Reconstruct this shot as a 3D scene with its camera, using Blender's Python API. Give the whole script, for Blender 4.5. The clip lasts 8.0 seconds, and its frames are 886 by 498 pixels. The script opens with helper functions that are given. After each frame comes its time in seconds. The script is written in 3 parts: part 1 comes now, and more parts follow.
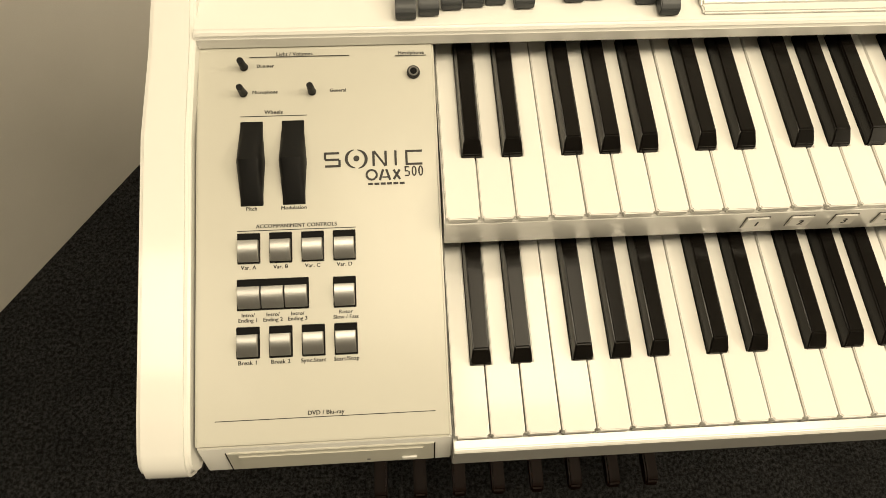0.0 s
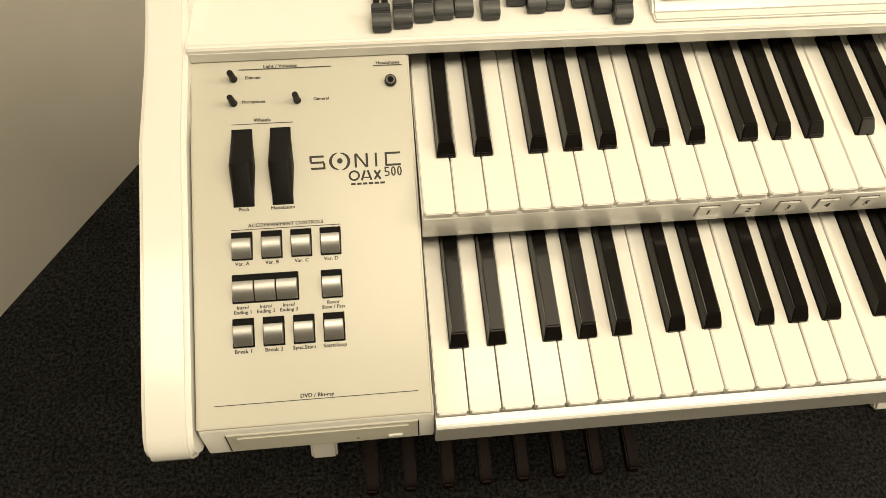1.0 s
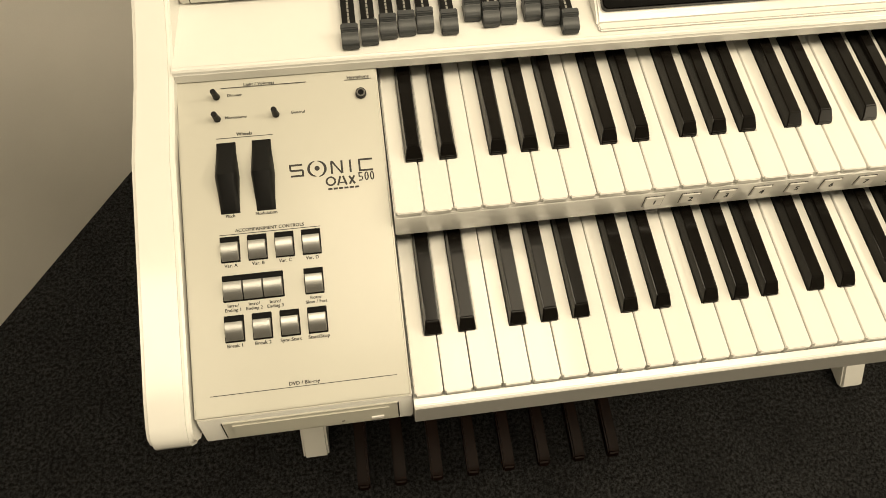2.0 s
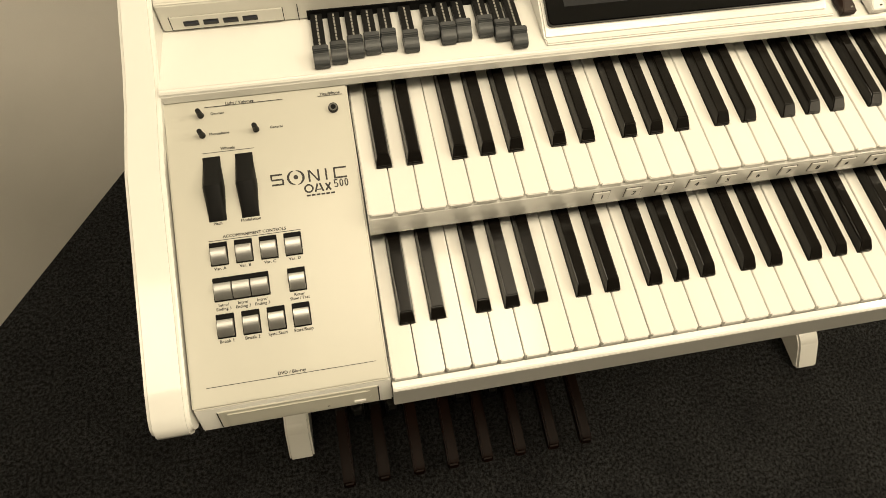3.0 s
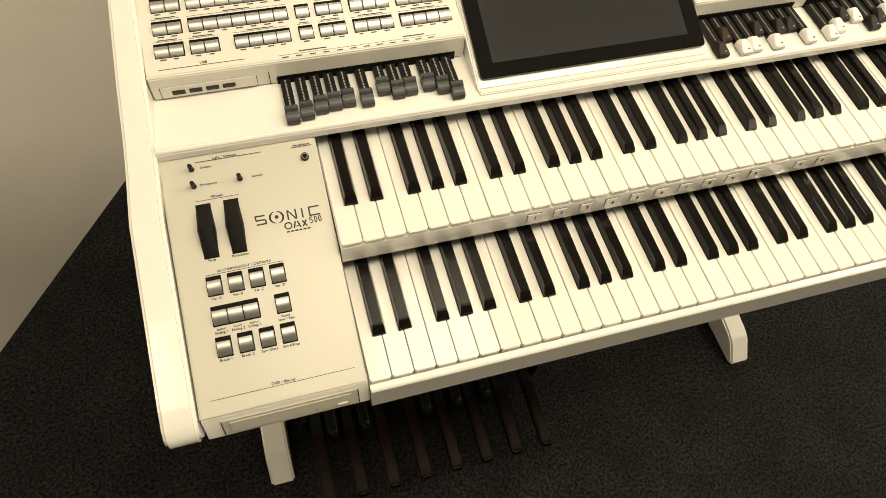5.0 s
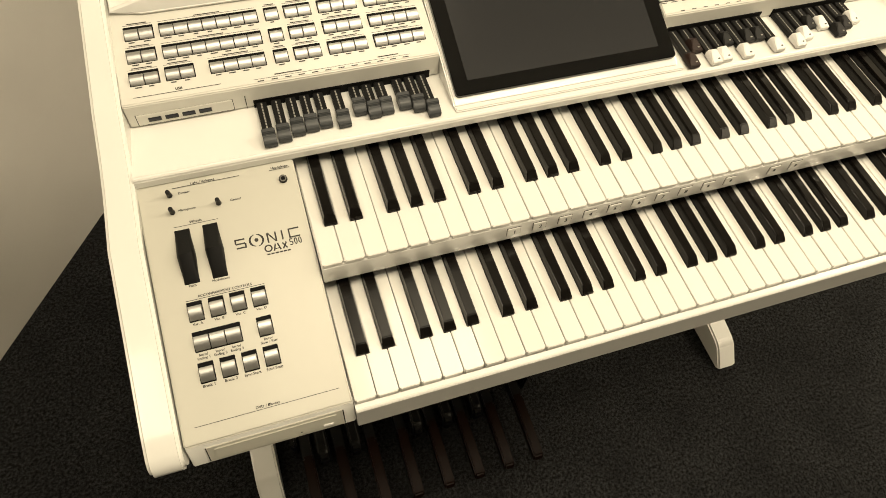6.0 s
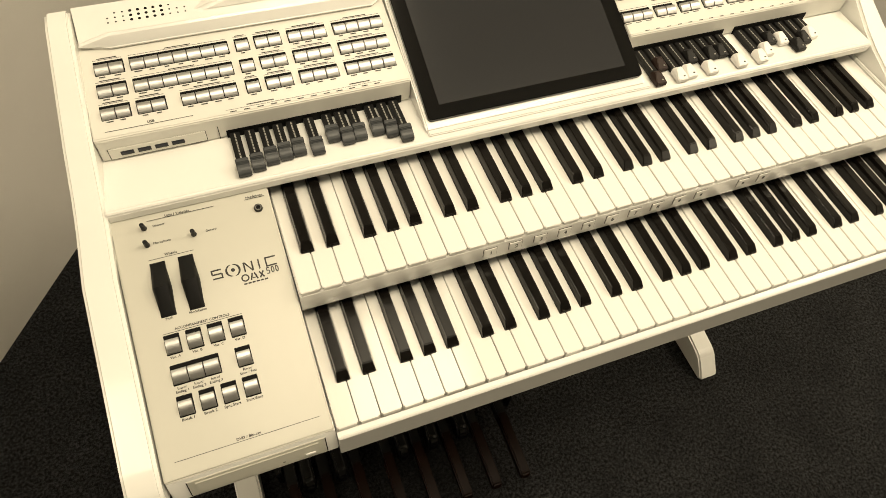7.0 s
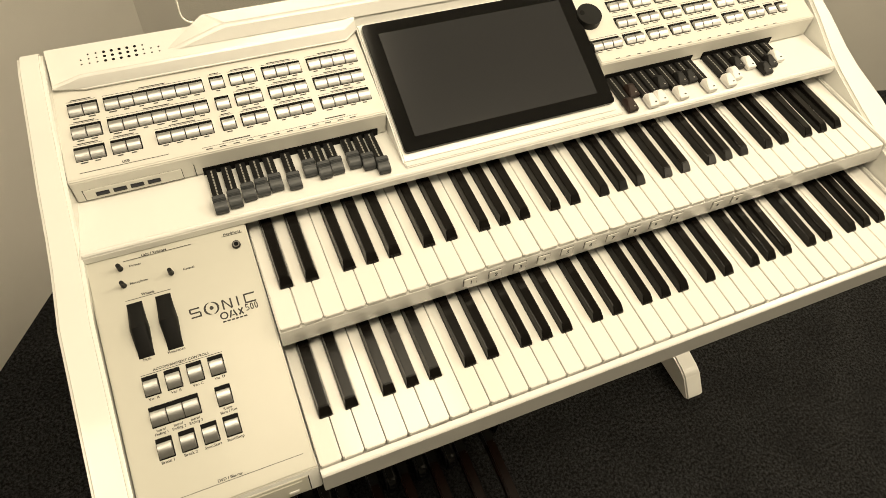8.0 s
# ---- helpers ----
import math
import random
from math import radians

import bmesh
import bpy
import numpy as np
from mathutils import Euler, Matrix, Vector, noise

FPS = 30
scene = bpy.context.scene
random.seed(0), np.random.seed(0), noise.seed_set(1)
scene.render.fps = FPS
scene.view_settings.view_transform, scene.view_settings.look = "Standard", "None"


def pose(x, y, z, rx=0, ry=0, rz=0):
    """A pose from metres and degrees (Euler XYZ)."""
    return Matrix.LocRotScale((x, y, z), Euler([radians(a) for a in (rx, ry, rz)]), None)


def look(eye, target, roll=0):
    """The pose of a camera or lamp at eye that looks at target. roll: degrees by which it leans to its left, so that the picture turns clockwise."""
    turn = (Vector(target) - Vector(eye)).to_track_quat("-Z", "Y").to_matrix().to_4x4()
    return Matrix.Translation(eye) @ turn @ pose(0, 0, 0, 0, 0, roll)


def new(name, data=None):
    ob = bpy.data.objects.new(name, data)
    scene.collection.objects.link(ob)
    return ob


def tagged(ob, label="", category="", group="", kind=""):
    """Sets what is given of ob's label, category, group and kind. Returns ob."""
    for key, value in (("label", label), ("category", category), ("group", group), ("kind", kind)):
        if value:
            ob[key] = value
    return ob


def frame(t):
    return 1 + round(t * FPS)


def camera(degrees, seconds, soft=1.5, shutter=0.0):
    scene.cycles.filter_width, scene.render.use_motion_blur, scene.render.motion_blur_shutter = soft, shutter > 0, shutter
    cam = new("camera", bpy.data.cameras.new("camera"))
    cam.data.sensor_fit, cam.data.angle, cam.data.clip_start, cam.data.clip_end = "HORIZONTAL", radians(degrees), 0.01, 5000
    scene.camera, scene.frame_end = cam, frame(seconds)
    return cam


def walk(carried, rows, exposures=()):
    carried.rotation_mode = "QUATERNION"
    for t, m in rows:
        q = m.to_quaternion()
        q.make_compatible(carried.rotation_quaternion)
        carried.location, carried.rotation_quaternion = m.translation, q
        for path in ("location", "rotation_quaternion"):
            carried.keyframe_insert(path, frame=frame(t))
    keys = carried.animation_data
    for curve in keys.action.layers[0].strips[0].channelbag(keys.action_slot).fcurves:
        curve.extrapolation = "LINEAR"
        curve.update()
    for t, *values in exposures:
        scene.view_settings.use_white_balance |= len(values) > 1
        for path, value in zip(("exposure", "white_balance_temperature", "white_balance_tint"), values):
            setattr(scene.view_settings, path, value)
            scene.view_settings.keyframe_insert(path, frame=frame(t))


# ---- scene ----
cam = camera(67.24, 8.0, soft=0.8)
PATH = [
    (0, (-0.0260, -0.0641, 1.2054), (0.0199, 0.2864, 0.4324), 4.53),
    (0.5, (-0.0256, -0.0764, 1.2198), (0.0291, 0.2765, 0.4485), 5.19),
    (1, (-0.0223, -0.0894, 1.2371), (0.0400, 0.2669, 0.4679), 5.28),
    (2.5, (-0.0133, -0.1346, 1.2989), (0.0807, 0.2288, 0.5363), 5.94),
    (3, (-0.0166, -0.1529, 1.3228), (0.0952, 0.2136, 0.5640), 7.01),
    (3.5, (-0.0225, -0.1705, 1.3477), (0.1056, 0.1993, 0.5932), 7.74),
    (4, (-0.0297, -0.1898, 1.3768), (0.1148, 0.1873, 0.6289), 8.47),
    (4.5, (-0.0396, -0.2091, 1.4067), (0.1205, 0.1756, 0.6658), 9.10),
    (6, (-0.0297, -0.2161, 1.4203), (0.1590, 0.1872, 0.6962), 8.36),
    (6.5, (-0.0266, -0.2156, 1.4225), (0.1746, 0.1927, 0.7046), 8.36),
    (7, (-0.0242, -0.2163, 1.4267), (0.1915, 0.1989, 0.7171), 8.36),
    (7.5, (-0.0194, -0.2162, 1.4308), (0.2101, 0.2063, 0.7298), 8.12),
    (8, (-0.0166, -0.2142, 1.4319), (0.2245, 0.2190, 0.7414), 7.98),
]
walk(cam, [(t, look(eye, target, roll)) for t, eye, target, roll in PATH])

# ---- light ----
world = bpy.data.worlds.new("room_air")
scene.world = world
world.use_nodes = True
world.node_tree.nodes["Background"].inputs[0].default_value = (1.0, 0.86, 0.66, 1)
world.node_tree.nodes["Background"].inputs[1].default_value = 0.05

WARM = (1.0, 0.85, 0.605)


def overhead_light(name, x, y, sx, sy, watts):
    d = bpy.data.lights.new(name, "AREA")
    d.shape, d.size, d.size_y, d.energy, d.color = "RECTANGLE", sx, sy, watts, WARM
    ob = new(name, d)
    ob.matrix_world = pose(x, y, 2.56, 0, 0, 0)
    return ob


# placed from its mirror image on the lower keys
overhead_light("unseen_overhead_light", 0.385, 0.67, 0.47, 0.60, 5)
# unseen fill lights, added to brighten the wall, panels and right-hand side
overhead_light("unseen_overhead_light", -0.80, -0.40, 0.5, 0.5, 5.5)
overhead_light("unseen_overhead_light", 2.5, -1.5, 0.6, 1.2, 15)
overhead_light("unseen_overhead_light", 2.2, -0.10, 0.6, 0.6, 32)
overhead_light("unseen_overhead_light", 0.55, -0.15, 1.6, 0.6, 31)
scene.view_settings.exposure = 0.06


# ---- materials ----
def material(name, colour, rough=0.5, metal=0.0, grain=0.0, size=200.0, bump=0.0, stains=0.0, coat=0.0, spec=0.5, per_object=0.0):
    m = bpy.data.materials.new(name)
    m.use_nodes = True
    n, l = m.node_tree.nodes, m.node_tree.links
    b = n["Principled BSDF"]
    b.inputs["Base Color"].default_value = (*colour, 1)
    b.inputs["Roughness"].default_value = rough
    b.inputs["Metallic"].default_value = metal
    b.inputs["Coat Weight"].default_value = coat
    b.inputs["Coat Roughness"].default_value = 0.08
    b.inputs["Specular IOR Level"].default_value = spec
    co = n.new("ShaderNodeTexCoord")
    fine = n.new("ShaderNodeTexNoise")
    fine.inputs["Scale"].default_value = size
    fine.inputs["Detail"].default_value = 4
    l.new(co.outputs["Object"], fine.inputs["Vector"])
    last = None
    if grain or stains:
        wide = n.new("ShaderNodeTexNoise")
        wide.inputs["Scale"].default_value = 7.0
        wide.inputs["Detail"].default_value = 5
        l.new(co.outputs["Object"], wide.inputs["Vector"])
        mix = n.new("ShaderNodeMix")
        mix.data_type = "RGBA"
        mix.inputs[6].default_value = tuple(max(0, c * (1 - grain)) for c in colour) + (1,)
        mix.inputs[7].default_value = tuple(min(1, c * (1 + grain)) for c in colour) + (1,)
        l.new(fine.outputs["Fac"], mix.inputs[0])
        mix2 = n.new("ShaderNodeMix")
        mix2.data_type = "RGBA"
        mix2.blend_type = "MULTIPLY"
        ramp = n.new("ShaderNodeValToRGB")
        ramp.color_ramp.elements[0].position, ramp.color_ramp.elements[1].position = 0.35, 0.7
        ramp.color_ramp.elements[0].color = (1 - stains, 1 - stains, 1 - stains, 1)
        ramp.color_ramp.elements[1].color = (1, 1, 1, 1)
        l.new(wide.outputs["Fac"], ramp.inputs[0])
        mix2.inputs[0].default_value = 1
        l.new(mix.outputs[2], mix2.inputs[6])
        l.new(ramp.outputs[0], mix2.inputs[7])
        last = mix2.outputs[2]
    if per_object:
        info = n.new("ShaderNodeObjectInfo")
        span = n.new("ShaderNodeMapRange")
        span.inputs["To Min"].default_value, span.inputs["To Max"].default_value = 1 - per_object, 1.0
        l.new(info.outputs["Random"], span.inputs["Value"])
        hsv = n.new("ShaderNodeHueSaturation")
        hsv.inputs["Color"].default_value = (*colour, 1)
        if last:
            l.new(last, hsv.inputs["Color"])
        l.new(span.outputs["Result"], hsv.inputs["Value"])
        last = hsv.outputs[0]
    if last:
        l.new(last, b.inputs["Base Color"])
    if bump:
        bp = n.new("ShaderNodeBump")
        bp.inputs["Strength"].default_value = 1.0
        bp.inputs["Distance"].default_value = bump
        l.new(fine.outputs["Fac"], bp.inputs["Height"])
        l.new(bp.outputs[0], b.inputs["Normal"])
    return m


LACQUER = material("white_lacquer", (0.79, 0.785, 0.75), 0.24, grain=0.012, size=60, stains=0.02, bump=0.00001, coat=0.5)
# white between lacquer and control panel; its milder shade is in the colour
PANEL = material("half_shaded_panel_white", (0.70, 0.69, 0.635), 0.30, grain=0.012, size=60, stains=0.03, bump=0.00002, coat=0.15)
# white darkened in its colour for surfaces that tilt away from the light
SHADED_WHITE = material("shaded_panel_white", (0.525, 0.515, 0.452), 0.32, grain=0.012, size=60, stains=0.03, bump=0.00002, coat=0.08)
IVORY = material("white_key_plastic", (0.80, 0.79, 0.75), 0.10, grain=0.01, size=40, stains=0.015, per_object=0.03, spec=0.5)
EBONY = material("black_key_plastic", (0.0060, 0.0050, 0.0042), 0.17, grain=0.15, size=300, stains=0.1, bump=0.00001, per_object=0.15, spec=0.22)
SILVER = material("brushed_silver", (0.50, 0.50, 0.49), 0.36, metal=0.95, grain=0.05, size=500, stains=0.05, per_object=0.08)
SLOT = material("matt_black_recess", (0.003, 0.003, 0.003), 0.7, grain=0.1, stains=0.1, spec=0.15)
RUBBER = material("black_rubber", (0.005, 0.005, 0.005), 0.5, grain=0.15, size=400, stains=0.1, bump=0.00002, spec=0.22)
CAP = material("slate_grey_plastic", (0.045, 0.049, 0.052), 0.42, grain=0.1, size=300, stains=0.15, per_object=0.2)
CAP_BLACK = material("black_drawbar_plastic", (0.006, 0.0055, 0.0055), 0.45, grain=0.1, stains=0.1, spec=0.25)
CAP_BROWN = material("brown_drawbar_plastic", (0.022, 0.011, 0.008), 0.42, grain=0.1, stains=0.1, spec=0.25)
CAP_WHITE = material("white_drawbar_plastic", (0.78, 0.77, 0.74), 0.3, grain=0.01, stains=0.02)
INK = material("black_print", (0.02, 0.018, 0.016), 0.6)
PALE_INK = material("pale_print", (0.26, 0.255, 0.235), 0.6)
GREY_INK = material("thin_grey_print", (0.05, 0.046, 0.04), 0.6)
GLASS = material("black_screen_glass", (0.004, 0.004, 0.004), 0.07, spec=0.35)
PANEL_OFF = material("unlit_display", (0.0225, 0.0232, 0.0250), 0.16, spec=0.35)
GAP_BLACK = material("matt_black_gap", (0.006, 0.006, 0.006), 0.95, grain=0.2, size=900, stains=0.1)
PORT = material("dark_port", (0.010, 0.011, 0.014), 0.4)
BLUE = material("blue_port_plastic", (0.010, 0.013, 0.028), 0.5)
STEEL = material("dull_steel", (0.14, 0.135, 0.125), 0.35, metal=0.9, grain=0.1, stains=0.1)
# pedal brown darkened for the shade of someone standing in front
WALNUT = material("shaded_brown_pedal_wood", (0.0105, 0.0034, 0.0015), 0.38, grain=0.35, size=90, stains=0.35, bump=0.0001, per_object=0.25, spec=0.08)
# pedal black lowered too, with that shade in its colour
PEDAL_BLACK = material("shaded_black_pedal_lacquer", (0.0025, 0.0025, 0.0025), 0.3, grain=0.2, stains=0.2, coat=0.05, spec=0.25)
PISTON = material("milky_piston_plastic", (0.69, 0.68, 0.64), 0.25, stains=0.03)
WALL = material("beige_wall_paint", (0.62, 0.60, 0.555), 0.85, grain=0.03, size=350, stains=0.04, bump=0.0002)
CEILING = material("white_ceiling_paint", (0.75, 0.74, 0.71), 0.9, grain=0.02, stains=0.03)
# pale colour stands in for the light caught by the acrylic edge
ACRYLIC_EDGE = material("lit_acrylic_edge", (0.70, 0.69, 0.64), 0.2)


def carpet_material():
    m = bpy.data.materials.new("charcoal_carpet")
    m.use_nodes = True
    n, l = m.node_tree.nodes, m.node_tree.links
    b = n["Principled BSDF"]
    b.inputs["Roughness"].default_value = 0.95
    b.inputs["Specular IOR Level"].default_value = 0.15
    co = n.new("ShaderNodeTexCoord")
    tuft = n.new("ShaderNodeTexNoise")
    tuft.inputs["Scale"].default_value, tuft.inputs["Detail"].default_value = 165, 6
    tuft.inputs["Roughness"].default_value = 0.75
    wide = n.new("ShaderNodeTexNoise")
    wide.inputs["Scale"].default_value, wide.inputs["Detail"].default_value = 9, 4
    ramp = n.new("ShaderNodeValToRGB")
    e = ramp.color_ramp.elements
    e[0].position, e[0].color = 0.42, (0.003, 0.003, 0.0032, 1)
    e[1].position, e[1].color = 0.64, (0.060, 0.061, 0.064, 1)
    mul = n.new("ShaderNodeMix")
    mul.data_type, mul.blend_type = "RGBA", "MULTIPLY"
    mul.inputs[0].default_value = 0.75
    bump = n.new("ShaderNodeBump")
    bump.inputs["Distance"].default_value = 0.004
    l.new(co.outputs["Object"], tuft.inputs["Vector"])
    l.new(co.outputs["Object"], wide.inputs["Vector"])
    l.new(tuft.outputs["Fac"], ramp.inputs[0])
    l.new(ramp.outputs[0], mul.inputs[6])
    l.new(wide.outputs["Fac"], mul.inputs[7])
    l.new(mul.outputs[2], b.inputs["Base Color"])
    l.new(tuft.outputs["Fac"], bump.inputs["Height"])
    l.new(bump.outputs[0], b.inputs["Normal"])
    return m


CARPET = carpet_material()


# ---- building helpers ----
def box(bm, x0, x1, y0, y1, z0, z1, r=0.0, m=None, seg=2):
    """A box between the given bounds with rounded edges, moved by m."""
    g = bmesh.ops.create_cube(bm, size=1)["verts"]
    for v in g:
        v.co = Vector((x0 + (v.co.x + 0.5) * (x1 - x0), y0 + (v.co.y + 0.5) * (y1 - y0), z0 + (v.co.z + 0.5) * (z1 - z0)))
    if r:
        es = list({e for v in g for e in v.link_edges})
        g = bmesh.ops.bevel(bm, geom=es, offset=r, segments=seg, affect="EDGES", clamp_overlap=True)["verts"]
    if m is not None:
        bmesh.ops.transform(bm, matrix=m, verts=list({v for v in g}))
    return bm


def prism(bm, profile, x0, x1, r=0.0, seg=2, m=None):
    """A (y, z) profile drawn out along x, with rounded edges."""
    a = [bm.verts.new((x0, y, z)) for y, z in profile]
    b = [bm.verts.new((x1, y, z)) for y, z in profile]
    fs = [bm.faces.new(a), bm.faces.new(b[::-1])]
    n = len(a)
    for i in range(n):
        fs.append(bm.faces.new((a[i], b[i], b[(i + 1) % n], a[(i + 1) % n])))
    bmesh.ops.recalc_face_normals(bm, faces=fs)
    vs = a + b
    if r:
        es = list({e for f in fs for e in f.edges})
        vs = bmesh.ops.bevel(bm, geom=es, offset=r, segments=seg, affect="EDGES", clamp_overlap=True)["verts"]
    if m is not None:
        bmesh.ops.transform(bm, matrix=m, verts=list(set(vs)))
    return bm


def drum(bm, r0, r1, z0, z1, m=None, n=24):
    """A round knob or tube end: radius r0 at z0 and r1 at z1."""
    g = bmesh.ops.create_cone(bm, cap_ends=True, segments=n, radius1=r0, radius2=r1, depth=z1 - z0, matrix=Matrix.Translation((0, 0, (z0 + z1) / 2)))["verts"]
    if m is not None:
        bmesh.ops.transform(bm, matrix=m, verts=g)
    return bm


def mesh_of(name, bm, mat, smooth=True):
    me = bpy.data.meshes.new(name)
    bm.to_mesh(me)
    bm.free()
    me.materials.append(mat)
    if smooth:
        me.polygons.foreach_set("use_smooth", [True] * len(me.polygons))
        me.set_sharp_from_angle(angle=radians(35))
    return me


def rounded_plate(x0, x1, y0, y1, z0, z1, r, edge, m):
    """A plate with round corners and a softened rim."""
    bm = bmesh.new()
    vs = []
    for cx, cy, a0 in ((x1 - r, y1 - r, 0), (x0 + r, y1 - r, 90), (x0 + r, y0 + r, 180), (x1 - r, y0 + r, 270)):
        for k in range(7):
            a = radians(a0 + 15 * k)
            vs.append(bm.verts.new((cx + r * math.cos(a), cy + r * math.sin(a), z0)))
    f = bm.faces.new(vs)
    up = [v for v in bmesh.ops.extrude_face_region(bm, geom=[f])["geom"] if isinstance(v, bmesh.types.BMVert)]
    bmesh.ops.translate(bm, vec=(0, 0, z1 - z0), verts=up)
    bmesh.ops.recalc_face_normals(bm, faces=bm.faces)
    if edge:
        bmesh.ops.bevel(bm, geom=[e for e in bm.edges if all(v.co.z > z1 - 1e-6 for v in e.verts)], offset=edge, segments=2, affect="EDGES")
    bmesh.ops.transform(bm, matrix=m, verts=bm.verts)
    return bm


BASE = {}


def part(name, bm, mat, parent=None, label="", m=None):
    """One mesh object under a thing or a part; bm may be a finished mesh that several parts share."""
    me = bm if isinstance(bm, bpy.types.Mesh) else mesh_of(name, bm, mat)
    ob = new(name, me)
    if m is not None:
        ob.matrix_basis = m
    if parent is not None:
        ob.parent = parent
        ob.matrix_parent_inverse = BASE.get(parent.name, Matrix.Identity(4)).inverted()
    if label:
        ob["label"] = label
    return ob


def root(name, place, label, category, group=""):
    ob = new(name)
    ob.location = place
    BASE[name] = Matrix.Translation(place)
    return tagged(ob, label, category, group)


def lettering(text, size, parent, m, mat=None, align="CENTER", name="lettering", bold=0.030):
    c = bpy.data.curves.new(name, "FONT")
    c.body, c.size, c.align_x, c.align_y = text, 1.0, align, "CENTER"
    c.space_line, c.space_character = 0.95, 1.04
    c.resolution_u = 3
    c.extrude = 0.01
    t = bpy.data.objects.new(name, c)
    me = bpy.data.meshes.new_from_object(t)
    bpy.data.objects.remove(t)
    bm = bmesh.new()
    for k in (-1, 0, 1):
        copy = me.copy()
        copy.transform(Matrix.Translation((bold * k, bold * 0.5 * k, 0.004 * k)))
        bm.from_mesh(copy)
        bpy.data.meshes.remove(copy)
    bm.to_mesh(me)
    bm.free()
    me.materials.clear()
    me.materials.append(mat or INK)
    me.transform(Matrix.Diagonal((size, size, size, 1)))
    return part(name, me, None, parent, m=m)


# ---- the room ----
def slab(name, x0, x1, y0, y1, z0, z1, mat, m=None):
    ob = part(name, box(bmesh.new(), x0, x1, y0, y1, z0, z1), mat)
    if m is not None:
        ob.matrix_world = m
    return ob


floor = slab("floor", -4, 5, -4, 4, -0.1, 0, CARPET)
tagged(floor, "charcoal speckled short-pile carpet floor", "floor", kind="structure")
ceiling = slab("ceiling", -4, 5, -4, 4, 2.6, 2.7, CEILING)
tagged(ceiling, "plain white painted ceiling", "ceiling", kind="structure")
CORNER = (-0.090, 1.41)
wall_a = 55.7
wall = slab("wall_west", -4.6, 0.0, 0, 0.1, 0, 2.6, WALL, pose(*CORNER, 0, 0, 0, wall_a))
tagged(wall, "smooth beige painted wall meeting the carpet", "wall", kind="structure")
wall = slab("wall_north", 0.0, 5.5, 0, 0.1, 0, 2.6, WALL, pose(*CORNER, 0, 0, 0, -15))
tagged(wall, "smooth beige painted wall behind the organ", "wall", kind="structure")
wall = slab("wall_east", 3.4, 3.5, -4, 2, 0, 2.6, WALL)
tagged(wall, "plain beige painted side wall", "wall", kind="structure")
wall = slab("wall_south", -4, 5, -3.4, -3.3, 0, 2.6, WALL)
tagged(wall, "plain beige painted rear wall", "wall", kind="structure")

# ---- the organ ----
P = 0.0235
ZL, YL = 0.763, 0.002
ZU, YU = 0.8165, 0.133
X0, X1 = 0.0, 36 * P
organ = root("electronic_organ", (0.35, 0.3, 0), "white lacquered two-manual electronic organ standing on dark carpet", "organ")


def cheek(x0, x1, lean0, lean1, y0, y1):
    """A side plate whose upper edge follows the sloping panels up to the hood; its two faces lean inward to the back."""
    stations = ((-0.011, 0.746, 0.752), (-0.007, 0.7345, 0.760), (0.001, 0.7290, 0.7655), (0.022, 0.728, 0.7735), (0.14, 0.722, 0.8085), (0.20, 0.720, 0.8265), (0.255, 0.718, 0.8455),
                (0.285, 0.718, 0.8590), (0.33, 0.717, 0.884), (0.40, 0.716, 0.917), (0.455, 0.716, 0.938), (0.480, 0.720, 0.937), (0.490, 0.722, 0.922))
    bm = bmesh.new()
    rings = []
    for y, zb, zt in stations:
        f = min(1, max(0, (y - y0) / (y1 - y0)))
        a, b = x0 + lean0 * f, x1 + lean1 * f
        rings.append([bm.verts.new(p) for p in ((a, y, zb), (b, y, zb), (b, y, zt), (a, y, zt))])
    for p, q in zip(rings, rings[1:]):
        for k in range(4):
            bm.faces.new((p[k], p[(k + 1) % 4], q[(k + 1) % 4], q[k]))
    bm.faces.new(rings[0])
    bm.faces.new(rings[-1])
    bmesh.ops.recalc_face_normals(bm, faces=bm.faces)
    bmesh.ops.bevel(bm, geom=[e for e in bm.edges if e.calc_face_angle(0) > 0.7], offset=0.0035, segments=3, affect="EDGES", clamp_overlap=True)
    return bm


part("side_cheek", cheek(-0.2015, -0.1680, 0.0225, 0.0142, 0.20, 0.44), LACQUER, organ)
part("side_cheek", cheek(0.8530, 0.9020, -0.003, -0.036, 0.20, 0.40), LACQUER, organ)
part("key_block", box(bmesh.new(), 0.8466, 0.8525, 0.132, 0.285, 0.8015, 0.8195, 0.0012), LACQUER, organ)
part("key_block", box(bmesh.new(), 0.8466, 0.8525, 0.001, 0.14, 0.7485, 0.7665, 0.0012), LACQUER, organ)
body = part("console_body", prism(bmesh.new(), [(0.005, 0.712), (0.49, 0.712), (0.49, 0.83), (0.30, 0.822), (0.295, 0.74), (0.005, 0.735)], -0.1664, 0.8525), LACQUER, organ)


def foot():
    """A leg plate: an upright column that curves forward into a flat foot."""
    prof = [(0.066, 0.010), (0.074, 0.0), (0.48, 0.0), (0.48, 0.712), (0.34, 0.712), (0.34, 0.20), (0.325, 0.13), (0.29, 0.095), (0.24, 0.078), (0.122, 0.058), (0.104, 0.050)]
    return prism(bmesh.new(), prof, 0, 0.046, 0.004, 3)


leg_mesh = mesh_of("leg", foot(), LACQUER)
part("leg", leg_mesh, None, organ, m=pose(-0.190, 0.022, 0))
part("leg", leg_mesh, None, organ, m=pose(0.855, 0.022, 0))

# manuals
BLACK_AT = {1: -0.0026, 2: 0.0020, 4: -0.0032, 5: 0.0, 6: 0.0030}
HALF_BLACK = 0.0069


